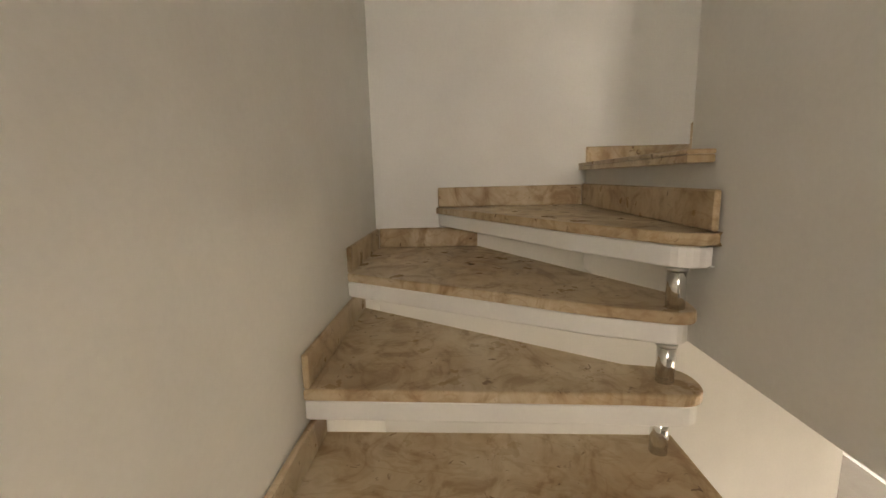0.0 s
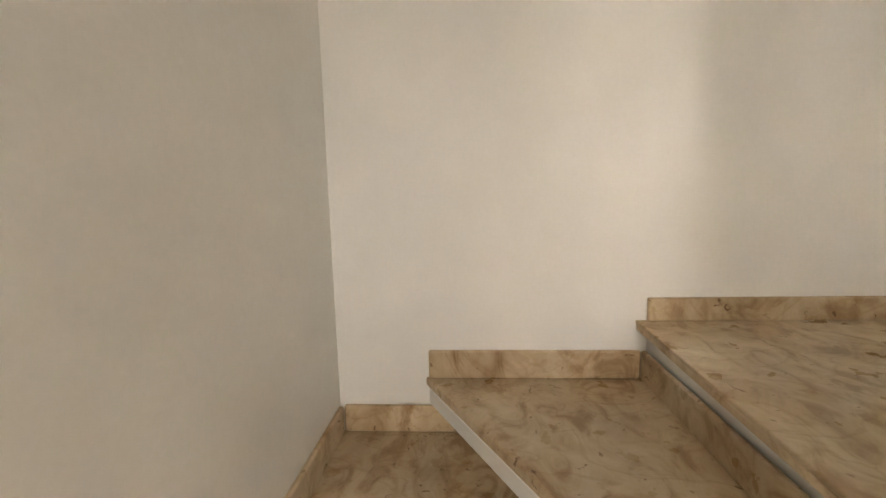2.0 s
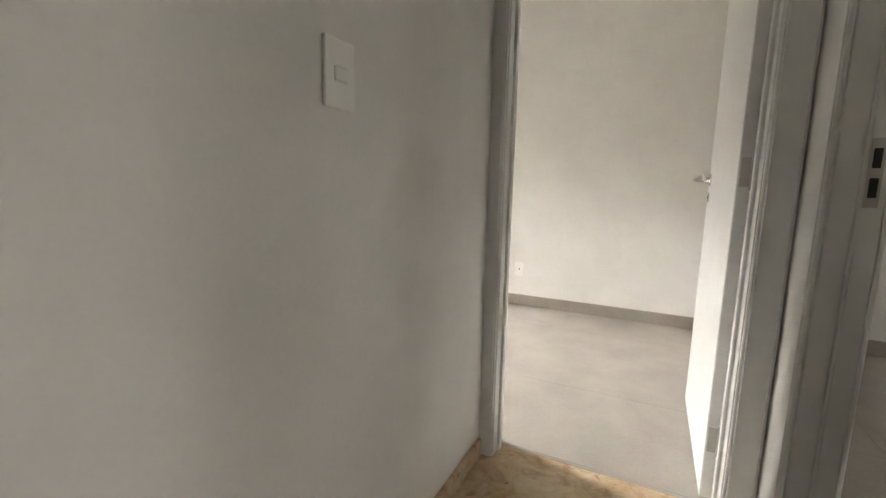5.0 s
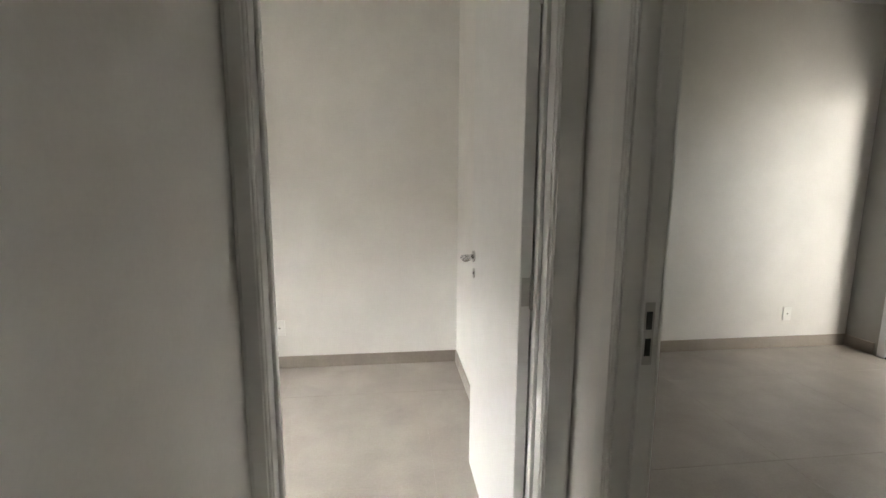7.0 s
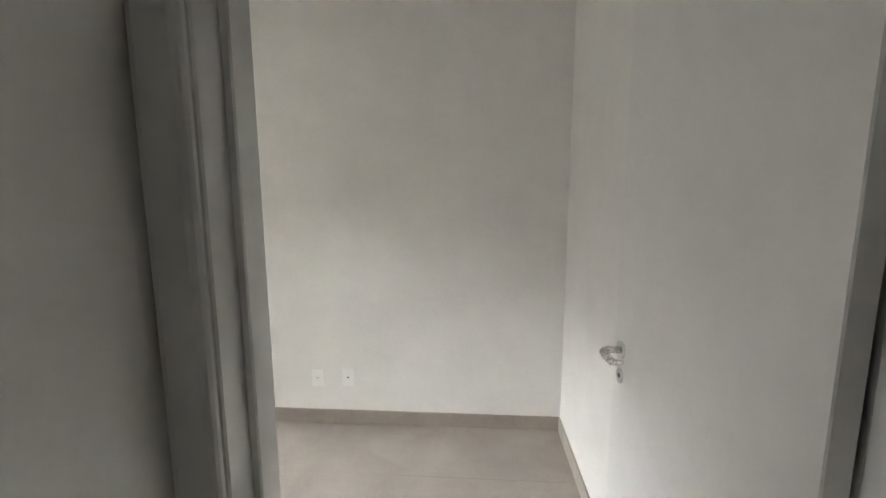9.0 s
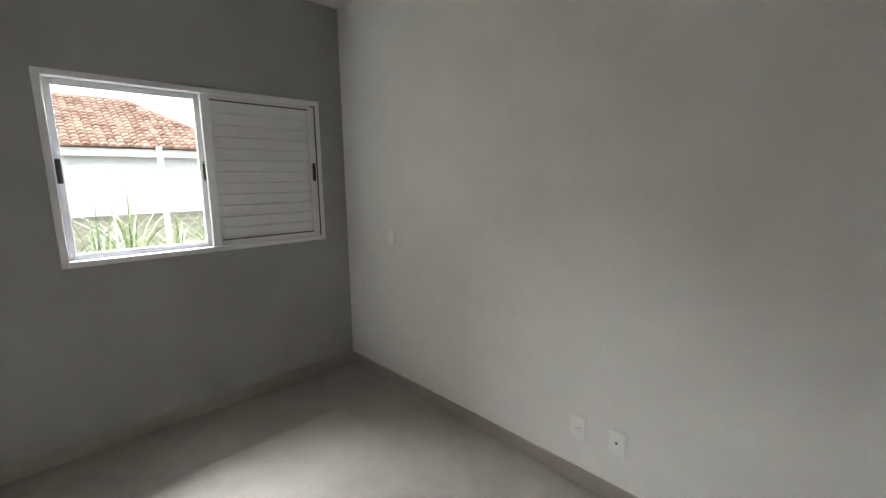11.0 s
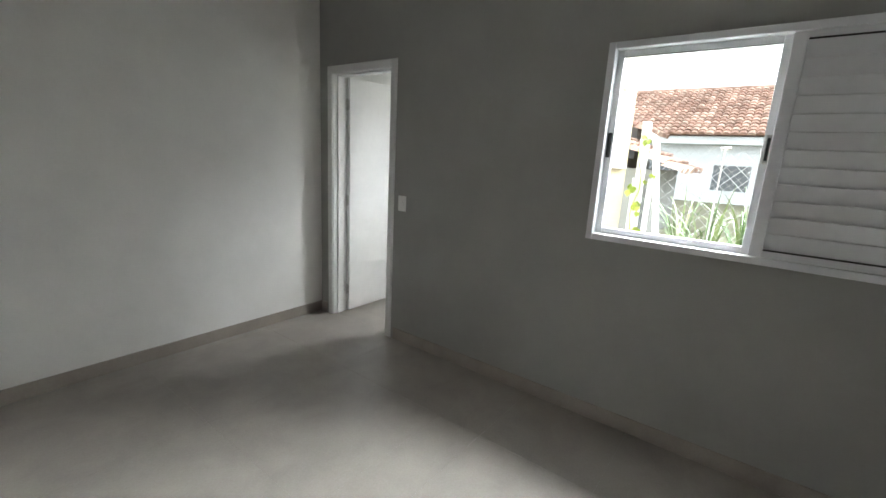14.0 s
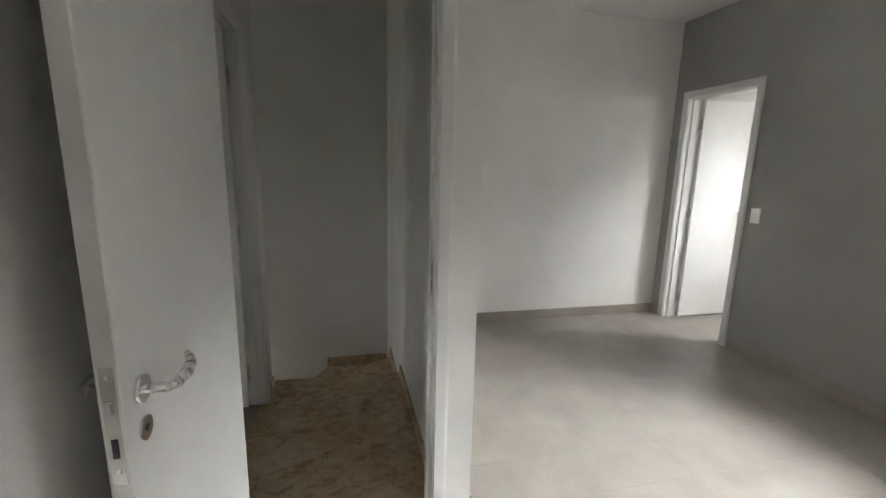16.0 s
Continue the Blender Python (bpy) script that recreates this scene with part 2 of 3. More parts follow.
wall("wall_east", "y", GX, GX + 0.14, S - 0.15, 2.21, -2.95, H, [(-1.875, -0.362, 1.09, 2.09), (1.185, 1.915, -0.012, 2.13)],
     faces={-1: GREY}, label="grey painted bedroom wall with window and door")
wall("wall_north_bedroom", "x", 2.06, 2.21, 0.115, GX, -0.012, H, label="white painted bedroom end wall")
wall("wall_north_stair", "x", 2.13, 2.28, -4.45, 0.0, -2.95, H, label="white painted stairwell wall")
wall("wall_north_second_room", "x", 1.06, 1.18, -4.3, -0.935, -0.012, H, label="white painted wall hanging over the stair")
# the hole at y 1.33 to 1.99 is added, unseen, for the stair fill
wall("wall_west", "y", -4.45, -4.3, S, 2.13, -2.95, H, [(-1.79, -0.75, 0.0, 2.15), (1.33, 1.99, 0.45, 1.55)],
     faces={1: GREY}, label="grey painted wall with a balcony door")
wall("wall_lower_partition", "y", 0.0, 0.115, -0.1, 2.28, -2.95, -0.47, label="white painted wall of the lower storey")
wall("wall_bath_south", "x", -0.14, -0.02, GX + 0.14, 4.2, -0.2, 2.95, [(3.5, 4.02, 1.5, 2.07)], material=WHITE, faces={-1: CREAM}, label="cream rendered outside wall of the bathroom")
# the hole is added out of view, only to let light into the bathroom
wall("wall_bath_east", "y", 4.08, 4.2, -0.02, 2.21, -0.2, 2.95, [(0.25, 0.95, 1.5, 2.2)], material=WHITE, faces={1: CREAM}, label="bathroom end wall, cream outside")
wall("wall_bath_north", "x", 2.06, 2.21, GX + 0.14, 4.08, -0.2, 2.95, label="white bathroom wall")

tagged(link("ceiling", box(-4.45, GX + 0.14, S - 0.15, 2.28, H, H + 0.15), CEIL), "smooth white painted ceiling", "ceiling", kind="structure")
tagged(link("ceiling_bathroom", box(GX + 0.14, 4.2, -0.14, 2.21, 2.95, 3.05), CEIL), "white bathroom ceiling slab", "ceiling", kind="structure")
tagged(link("floor_slab", prism([(-4.3, S), (GX, S), (GX, 2.06), (0.115, 2.06), (0.115, 2.13), (0.0, 2.13), (0.0, 1.18), (-4.3, 1.18)], -0.47, -0.012), WHITE),
       "white painted edge of the floor slab", "floor", kind="structure")
tagged(link("floor_slab_bathroom", box(GX + 0.14, 4.08, -0.02, 2.06, -0.2, -0.012), GROUT), "bathroom floor bed", "floor", kind="structure")
tagged(link("floor_lower", box(-4.3, GX, S, 2.13, -2.95, -2.9), TILE), "light tiled floor of the lower storey", "floor", kind="structure")


def strip(name, x0, x1, y0, y1, z0, z1, material, label, bevel=0.002):
    return tagged(link(name, box(x0, x1, y0, y1, z0, z1, bevel, 1), material), label, "skirting", kind="structure")


# bedroom skirting
T, HB = 0.011, 0.092
PL = "greige porcelain skirting along the wall"
strip("baseboard_south", -0.848, GX - T, S + 0.0005, S + T, 0.0, HB, SKIRT, PL)
strip("baseboard_west", -0.8495, -0.85 + T, S + T, -0.135, 0.0, HB, SKIRT, PL)
strip("baseboard_east", GX - T, GX - 0.0005, S, 1.125, 0.0, HB, SKIRT, PL)
strip("baseboard_east_end", GX - T, GX - 0.0005, 1.975, 2.06, 0.0, HB, SKIRT, PL)
strip("baseboard_north", 0.126, GX - T, 2.06 - T, 2.0595, 0.0, HB, SKIRT, PL)
strip("baseboard_partition", 0.1155, 0.115 + T, -0.10, 2.06, 0.0, HB, SKIRT, PL)
strip("baseboard_second_south", -4.3 + T, -0.936, S + 0.0005, S + T, 0.0, 0.1, SKIRT, PL)
strip("baseboard_second_west", -4.2995, -4.3 + T, S, -1.86, 0.0, 0.1, SKIRT, PL)
# landing skirting in marble
ML = "beige marble skirting along the landing wall"
strip("trim_landing_east", -0.016, -0.0005, 0.016, 1.185, 0.0, 0.07, MARBLE, ML, 0.004)
strip("trim_landing_west", -0.8495, -0.834, 1.062, 1.179, 0.0, 0.07, MARBLE, ML, 0.004)
strip("trim_landing_south", -0.8495, -0.834, 0.016, 0.154, 0.0, 0.07, MARBLE, ML, 0.004)


# ---- staircase ----
def rounded(poly, corners, r, n=7):
    """poly with the corners at the given places rounded."""
    out = []
    k = len(poly)
    for i, p in enumerate(poly):
        if i not in corners:
            out.append(p)
            continue
        p, a, b = Vector(p), Vector(poly[i - 1]), Vector(poly[(i + 1) % k])
        q0, q1 = p + (a - p).normalized() * r, p + (b - p).normalized() * r
        for j in range(n + 1):
            s = j / n
            q = q0.lerp(p, s).lerp(p.lerp(q1, s), s)
            out.append((q.x, q.y))
    return out


stair = empty("staircase", (-0.95, 1.6, -2.9), "open beige marble winder stair on white slabs", "staircase", kind="structure")
TREADS = [
    # outline from the wall end of the nose, round by the inner end; corners to round; top
    ([(-1.0, 2.1295), (-1.03, 1.36), (-1.045, 1.195), (-0.90, 1.187), (-0.87, 1.33), (-0.34, 2.1295)], (2, 3), -0.54),
    ([(-0.54, 2.1295), (-0.93, 1.44), (-1.025, 1.215), (-0.86, 1.187), (-0.0005, 1.66), (-0.0005, 2.1295)], (2,), -0.36),
    ([(-0.0005, 1.85), (-0.74, 1.445), (-1.03, 1.245), (-1.0, 1.187), (-0.0005, 1.187)], (2,), -0.18),
]
for k in range(8):  # straight flight below
    x = -1.235 - 0.27 * k
    z = -0.72 - 0.18 * k
    TREADS.append(([(x, 2.1295), (x, 1.21), (x + 0.33, 1.21), (x + 0.35, 2.1295)], (1,), z))
for outline, corners, z in TREADS:
    r = 0.07
    poly = rounded(outline, corners, r)
    cx, cy = sum(p[0] for p in outline) / len(outline), sum(p[1] for p in outline) / len(outline)
    tread = part("tread", prism(poly, z - 0.03, z, 0.006), MARBLE, stair)
    inner = [(cx + (x - cx) * 0.965, min(2.129, cy + (y - cy) * 0.975) if y < 2.12 else 2.129) for x, y in poly]
    if z > -0.2:
        inner = [(min(x, -0.001) if x > -0.05 else x, max(y, 1.183)) for x, y in inner]
    part("tread_slab", prism(inner, z - 0.082, z - 0.0305, 0.004, 1), WHITE, stair, "white painted tread slab")
part("nosing", prism([(-0.0005, 1.183), (-0.0005, 1.213), (-0.963, 1.248), (-0.963, 1.187), (-0.85, 1.183)], -0.03, -0.0112, 0.004), MARBLE, stair, "beige marble landing nosing")
# wall skirtings of the treads
sk = [(-1.0, -0.36, 2.114, 2.1295, -0.54), (-0.54, -0.016, 2.114, 2.1295, -0.36), (-0.0155, -0.0005, 1.665, 2.1135, -0.36), (-0.0155, -0.0005, 1.2, 1.84, -0.18)]
sk += [(-1.235 - 0.27 * k, -0.895 - 0.27 * k, 2.114, 2.1295, -0.72 - 0.18 * k) for k in range(8)]
for x0, x1, y0, y1, z in sk:
    part("tread_skirting", box(x0, x1, y0, y1, z + 0.0005, z + 0.088, 0.004, 1), MARBLE, stair)
part("riser_upstand", box(-1.0, -0.0165, 1.187, 1.202, -0.1795, -0.088, 0.004, 1), MARBLE, stair, "beige marble upstand against the riser")
for z, px, py in ((-0.36, -0.962, 1.252), (-0.54, -0.968, 1.268), (-0.72, -0.974, 1.275)):
    post = part("spacer_post", tube((px, py, z), (px, py, z + 0.099), 0.021, 28), CHROME, stair, "polished chrome spacer post")
    part("collar", tube((px, py, z + 0.09), (px, py, z + 0.098), 0.024, 28), STEEL, post)
for k in range(7):
    part("spacer_post", tube((-1.2 - 0.27 * k, 1.27, -0.9 - 0.18 * k), (-1.2 - 0.27 * k, 1.27, -0.801 - 0.18 * k), 0.021, 28), CHROME, stair, "polished chrome spacer post")


# ---- doors ----
def casing_bm(along, u0, u1, z0, z1, w, side, upright):
    """A flat casing board with a raised bead at both edges. along: axis of the wall; w: wall face; side: -1 or 1."""
    bm = bmesh.new()
    def put(a, b, c, d, t):
        lo, hi = sorted((w, w + side * t))
        if along == "x":
            add_box(bm, a, b, lo, hi, c, d, 0.003, 1)
        else:
            add_box(bm, lo, hi, a, b, c, d, 0.003, 1)
    put(u0, u1, z0, z1, 0.011)
    if upright:
        put(u0 + 0.007, u1 - 0.007, z0 + 0.001, z1 - 0.007, 0.014)
    else:
        put(u0 + 0.001, u1 - 0.001, z0 + 0.007, z1 - 0.007, 0.014)
    return bm


def lever(parent, base, out, along):
    """A bent chrome lever with rose and keyhole plate: out, along unit vectors."""
    o, a, b = Vector(out), Vector(along), Vector(base)
    bm = bmesh.new()
    pts = [b + o * 0.004, b + o * 0.045, b + o * 0.056 + a * 0.018, b + o * 0.058 + a * 0.05, b + o * 0.054 + a * 0.085, b + o * 0.047 + a * 0.105 + Vector((0, 0, 0.006)), b + o * 0.04 + a * 0.115 + Vector((0, 0, 0.012))]
    rs = [0.0095, 0.0095, 0.011, 0.0115, 0.0105, 0.009, 0.006]
    for p, q, r, r2 in zip(pts, pts[1:], rs, rs[1:]):
        add_tube(bm, p, q, r, 14, True, r2)
        bmesh.ops.create_uvsphere(bm, u_segments=12, v_segments=8, radius=r2, matrix=Matrix.Translation(q))
    for f in bm.faces:
        f.smooth = True
    part("lever_handle", bm, CHROME, parent, "bent chrome lever handle")
    part("rose", tube(b - o * 0.001, b + o * 0.008, 0.025, 28), CHROME, parent)
    k = b - Vector((0, 0, 0.075))
    part("keyhole_plate", tube(k - o * 0.001, k + o * 0.005, 0.022, 28), CHROME, parent)
    part("keyhole", tube(k + o * 0.0045, k + o * 0.006, 0.007, 12), BLACK, parent)


def hinge(parent, x, y, z, dx, dy):
    bm = bmesh.new()
    add_tube(bm, (x, y, z - 0.045), (x, y, z + 0.045), 0.0065, 12)
    for s in (-0.047, 0.047):
        bmesh.ops.create_uvsphere(bm, u_segments=10, v_segments=6, radius=0.0065, matrix=Matrix.Translation((x, y, z + s)))
    add_box(bm, *sorted((x, x + dx)), *sorted((y, y + dy)), z - 0.042, z + 0.042)
    part("hinge", bm, STEEL, parent, "brushed steel butt hinge")


def doorway(name, along, w0, w1, u0, u1, label, hinge_u, into, skip=(), swing=0.0):
    """Linings, casings, stop and an open leaf. Clear opening u0..u1 in a wall between w0 and w1; the leaf hangs at hinge_u and stands open towards
    into (-1: w falls, 1: w grows)."""
    L = 0.03
    top = 2.1
    place = ((u0 + u1) / 2, (w0 + w1) / 2, 0) if along == "x" else ((w0 + w1) / 2, (u0 + u1) / 2, 0)
    d = empty(name, place, label, "door", kind="structure")

    def b(a0, a1, c0, c1, z0, z1, bev=0.002):
        return box(a0, a1, c0, c1, z0, z1, bev, 1) if along == "x" else box(c0, c1, a0, a1, z0, z1, bev, 1)

    e = 0.002
    part("lining", b(u0 - L, u0, w0 - e, w1 + e, 0, top + L), DOOR, d)
    part("lining", b(u1, u1 + L, w0 - e, w1 + e, 0, top + L), DOOR, d)
    part("head_lining", b(u0, u1, w0 - e, w1 + e, top, top + L), DOOR, d)
    # stop strips
    sw = (w0 + 0.04, w1 - 0.038) if into > 0 else (w0 + 0.038, w1 - 0.04)
    part("stop", b(u0, u0 + 0.011, *sw, 0, top), DOOR, d)
    part("stop", b(u1 - 0.011, u1, *sw, 0, top), DOOR, d)
    part("head_stop", b(u0 + 0.011, u1 - 0.011, *sw, top - 0.011, top), DOOR, d)
    for w, side, key in ((w0 - e, -1, "lo"), (w1 + e, 1, "hi")):
        for a0, a1, n in ((u0 - 0.064, u0 - 0.003, "a"), (u1 + 0.003, u1 + 0.064, "b")):
            if key + n not in skip:
                lo = a0 if key + n + "cut" not in [s[0] for s in skip if isinstance(s, tuple)] else [s for s in skip if isinstance(s, tuple) and s[0] == key + n + "cut"][0][1]
                hi = a1 if key + n + "max" not in [s[0] for s in skip if isinstance(s, tuple)] else [s for s in skip if isinstance(s, tuple) and s[0] == key + n + "max"][0][1]
                part("casing", casing_bm(along, lo, hi, 0, top + 0.06, w, side, True), DOOR, d)
        if key not in skip:
            part("head_casing", casing_bm(along, u0 - 0.002, u1 + 0.002, top, top + 0.06, w, side, False), DOOR, d)
    # the leaf, open square to the wall
    width, th = u1 - u0 + (0.026 if into < 0 and along == "x" else -0.008), 0.035
    wh = w1 + e + 0.004 if into > 0 else w0 - e - 0.004
    near_u1 = abs(hinge_u - u1) < abs(hinge_u - u0)
    ua, ub = (u1 - th - 0.004, u1 - 0.004) if near_u1 else (u0 + 0.004, u0 + th + 0.004)
    wa, wb = (wh, wh + width) if into > 0 else (wh - width, wh)
    leaf = part("leaf", b(ua, ub, wa, wb, 0.012, top - 0.004, 0.0025), DOOR, d, "white lacquered flush door leaf standing open")
    end = wb if into > 0 else wa
    wk = end - into * 0.06
    away = -into
    for u, s in ((ua, -1), (ub, 1)):
        base = (u, wk, 1.045) if along == "x" else (wk, u, 1.045)
        out = (s, 0, 0) if along == "x" else (0, s, 0)
        al = (0, away, 0) if along == "x" else (away, 0, 0)
        lever(leaf, base, out, al)
    um = (ua + ub) / 2
    ends = sorted((end, end + into * 0.0015))
    part("lock_plate", b(um - 0.011, um + 0.011, *ends, 0.905, 1.115, 0.0005), STEEL, leaf, "steel lock face plate")
    ends = sorted((end, end + into * 0.010))
    part("latch_bolt", b(um - 0.007, um + 0.007, *ends, 1.035, 1.06, 0.003), CHROME, leaf)
    ends = sorted((end, end + into * 0.003))
    part("deadbolt", b(um - 0.005, um + 0.005, *ends, 0.955, 0.99, 0.0005), BLACK, leaf)
    for zs in (0.93, 1.098):
        part("screw", b(um - 0.004, um + 0.004, *ends, zs - 0.004, zs + 0.004, 0.001), CHROME, leaf)
    hu = u1 - 0.003 if near_u1 else u0 + 0.003
    pin = Vector((hu, wh, 0) if along == "x" else (wh, hu, 0))
    bpy.context.view_layer.update()
    leaf.matrix_world = Matrix.Translation(pin) @ Matrix.Rotation(radians(swing), 4, "Z") @ Matrix.Translation(-pin) @ leaf.matrix_world
    for z in (0.215, 1.05, 1.875):
        s = -0.03 if near_u1 else 0.03
        if along == "x":
            hinge(d, hu, wh - into * 0.002, z, s, into * 0.0035)
        else:
            hinge(d, wh - into * 0.002, hu, z, into * 0.0035, s)
    # strike plate on the other jamb
    us = u0 if near_u1 else u1
    s0 = sorted((us, us + (0.0015 if near_u1 else -0.0015)))
    wp = w1 - 0.022 if into > 0 else w0 + 0.022
    part("strike_plate", b(*s0, wp - 0.012, wp + 0.012, 0.965, 1.105, 0.0004), STEEL, d, "steel strike plate with two slots")
    s1 = sorted((us, us + (0.0022 if near_u1 else -0.0022)))
    part("strike_slot", b(*s1, wp - 0.007, wp + 0.007, 1.045, 1.085, 0.0003), BLACK, d)
    part("strike_slot", b(*s1, wp - 0.007, wp + 0.007, 0.985, 1.025, 0.0003), BLACK, d)
    return d


doorway("door_1", "x", -0.10, 0.0, -0.765, -0.056, "white bedroom door standing open on its frame", -0.765, -1, skip=(("hiacut", -0.8465), ("hibmax", -0.001)))
doorway("door_2", "y", -0.935, -0.85, 0.222, 0.955, "white second bedroom door standing open", 0.955, -1)
doorway("door_3", "y", GX, GX + 0.14, 1.215, 1.885, "white bathroom door standing open", 1.885, 1)


# ---- windows ----
def handle_pull(parent, y, z, x, material):
    bm = box(x - 0.012, x, y - 0.012, y + 0.012, z - 0.065, z + 0.065, 0.0055, 3)
    h = part("pull", bm, material, parent)
    part("grip", box(x - 0.0145, x - 0.0115, y - 0.006, y + 0.006, z - 0.05, z + 0.05, 0.001, 1), GASKET, h)


win = empty("window_1", (GX, -1.12, 1.08), "white aluminium sliding window with glass and louvred sash", "window", kind="structure")
Y0, Y1, Z0, Z1 = -1.892, -0.348, 1.077, 2.102
XF = GX - 0.014
for n, q in (("frame_stile", (Y1 - 0.036, Y1, Z0, Z1)), ("frame_stile", (Y0, Y0 + 0.03, Z0, Z1)), ("frame_head", (Y0 + 0.03, Y1 - 0.036, Z1 - 0.034, Z1)), ("frame_sill", (Y0 + 0.03, Y1 - 0.036, Z0, Z0 + 0.034))):
    part(n, box(XF, GX + 0.10 if "stile" not in n else GX + 0.099, *q, 0.004, 2), ALU, win)


def sash(name, y0, y1, x, wl, wr, label):
    s = part(name, box(x, x + 0.028, y1 - wl, y1, Z0 + 0.035, Z1 - 0.035, 0.003, 2), ALU, win, label)
    part("sash_stile", box(x, x + 0.028, y0, y0 + wr, Z0 + 0.035, Z1 - 0.035, 0.003, 2), ALU, s)
    part("sash_rail", box(x + 0.001, x + 0.027, y0 + wr, y1 - wl, Z0 + 0.035, Z0 + 0.068, 0.003, 2), ALU, s)
    part("sash_rail", box(x + 0.001, x + 0.027, y0 + wr, y1 - wl, Z1 - 0.068, Z1 - 0.035, 0.003, 2), ALU, s)
    return s


g = sash("glass_sash", -1.125, Y1 - 0.037, GX + 0.035, 0.033, 0.055, "clear glazed sliding sash")
pane = part("pane", box(GX + 0.047, GX + 0.051, -1.075, Y1 - 0.068, Z0 + 0.066, Z1 - 0.066), GLASS, g, "clear window glass")
pane.visible_shadow = False
part("gasket", box(GX + 0.033, GX + 0.0345, -1.072, Y1 - 0.068, Z1 - 0.069, Z1 - 0.066), GASKET, g)
handle_pull(g, Y1 - 0.052, 1.592, GX + 0.0355, BLACK)
handle_pull(g, -1.09, 1.592, GX + 0.0355, STEEL)
lv = sash("louvre_sash", Y0 + 0.034, -1.1, GX + 0.003, 0.05, 0.052, "white louvred sliding sash")
n_sl = 12
za, zb = Z0 + 0.07, Z1 - 0.07
for i in range(n_sl):
    zc = za + (i + 0.5) * (zb - za) / n_sl
    bm = box(-0.006, 0.006, Y0 + 0.087, -1.151, -0.042, 0.042, 0.003, 2)
    bmesh.ops.rotate(bm, verts=bm.verts, cent=(0, 0, 0), matrix=Matrix.Rotation(radians(-15), 3, "Y"))
    bmesh.ops.translate(bm, verts=bm.verts, vec=(GX + 0.018, 0, zc))
    part("slat", bm, ALU, lv)
part("backing", box(GX + 0.029, GX + 0.031, Y0 + 0.085, -1.15, za - 0.002, zb + 0.002), ALU, lv)
for z in (za - 0.003, zb + 0.001):
    part("gasket", box(GX - 0.002, GX + 0.0028, Y0 + 0.088, -1.152, z, z + 0.007), GASKET, lv)
part("side_gasket", box(GX - 0.006, GX + 0.001, Y0 + 0.0305, Y0 + 0.037, Z0 + 0.036, Z1 - 0.036), GASKET, lv)
handle_pull(lv, Y0 + 0.06, 1.59, GX + 0.0035, BLACK)
part("corner_stop", box(GX - 0.004, GX + 0.002, Y0 + 0.03, Y0 + 0.065, Z1 - 0.043, Z1 - 0.036), BLACK, win)

# balcony door of the second room
bd = empty("door_4", (-4.3, -0.72, 0), "white aluminium glazed balcony door", "door", kind="structure")
for q in ((-1.83, -1.77, 0, 2.19), (-0.77, -0.71, 0, 2.19)):
    part("frame_stile", box(-4.40, -4.286, *q, 0.004, 2), ALU, bd)
part("frame_head", box(-4.40, -4.286, -1.77, -0.77, 2.13, 2.19, 0.004, 2), ALU, bd)
part("track", box(-4.40, -4.29, -1.77, -0.77, 0.0, 0.012), GASKET, bd)
for x, a, c in ((-4.345, -1.77, -1.25), (-4.385, -1.29, -0.77)):
    lf = part("sliding_leaf", box(x, x + 0.03, a, a + 0.05, 0.012, 2.13, 0.003, 1), ALU, bd)
    part("leaf_stile", box(x, x + 0.03, c - 0.05, c, 0.012, 2.13, 0.003, 1), ALU, lf)
    part("leaf_rail", box(x, x + 0.03, a + 0.05, c - 0.05, 0.012, 0.07, 0.003, 1), ALU, lf)
    part("leaf_rail", box(x, x + 0.03, a + 0.05, c - 0.05, 2.08, 2.13, 0.003, 1), ALU, lf)
    pn = part("pane", box(x + 0.013, x + 0.017, a + 0.049, c - 0.049, 0.069, 2.081), GLASS, lf)
    pn.visible_shadow = False
    part("latch", box(x + 0.03, x + 0.045, a + 0.012, a + 0.032, 0.95, 1.07, 0.004, 1), BLACK, lf)
tagged(link("floor_balcony", box(-5.7, -4.45, -2.25, 1.2, -0.2, -0.02), CONCRETE), "concrete balcony floor", "floor", kind="structure")
# slab added out of view to cut the sky light into the second room
tagged(link("shade_slab_balcony", box(-5.9, -4.45, -2.37, 1.2, 2.5, 2.65, 0.006), CEIL), "unseen white slab added over the balcony to block sky light", "ceiling", kind="structure")
tagged(link("wall_balcony", box(-5.7, -5.58, -2.25, 1.2, -0.02, 1.05, 0.006), CREAM), "cream rendered balcony parapet", "wall", kind="structure")
tagged(link("wall_balcony_side", box(-5.58, -4.45, -2.37, -2.25, -0.2, 2.9, 0.006), CREAM), "cream rendered balcony side wall", "wall", kind="structure")
# bathroom window with drawn blind
bw = empty("window_2", (3.76, -0.08, 1.5), "small bathroom window with a beige blind", "window", kind="structure")
part("blind", box(3.5, 4.02, -0.10, -0.095, 1.5, 2.07), BLIND, bw, "beige roller blind drawn down")
part("window_sill", box(3.46, 4.06, -0.175, -0.1405, 1.465, 1.4995, 0.004, 1), CONCRETE, bw)


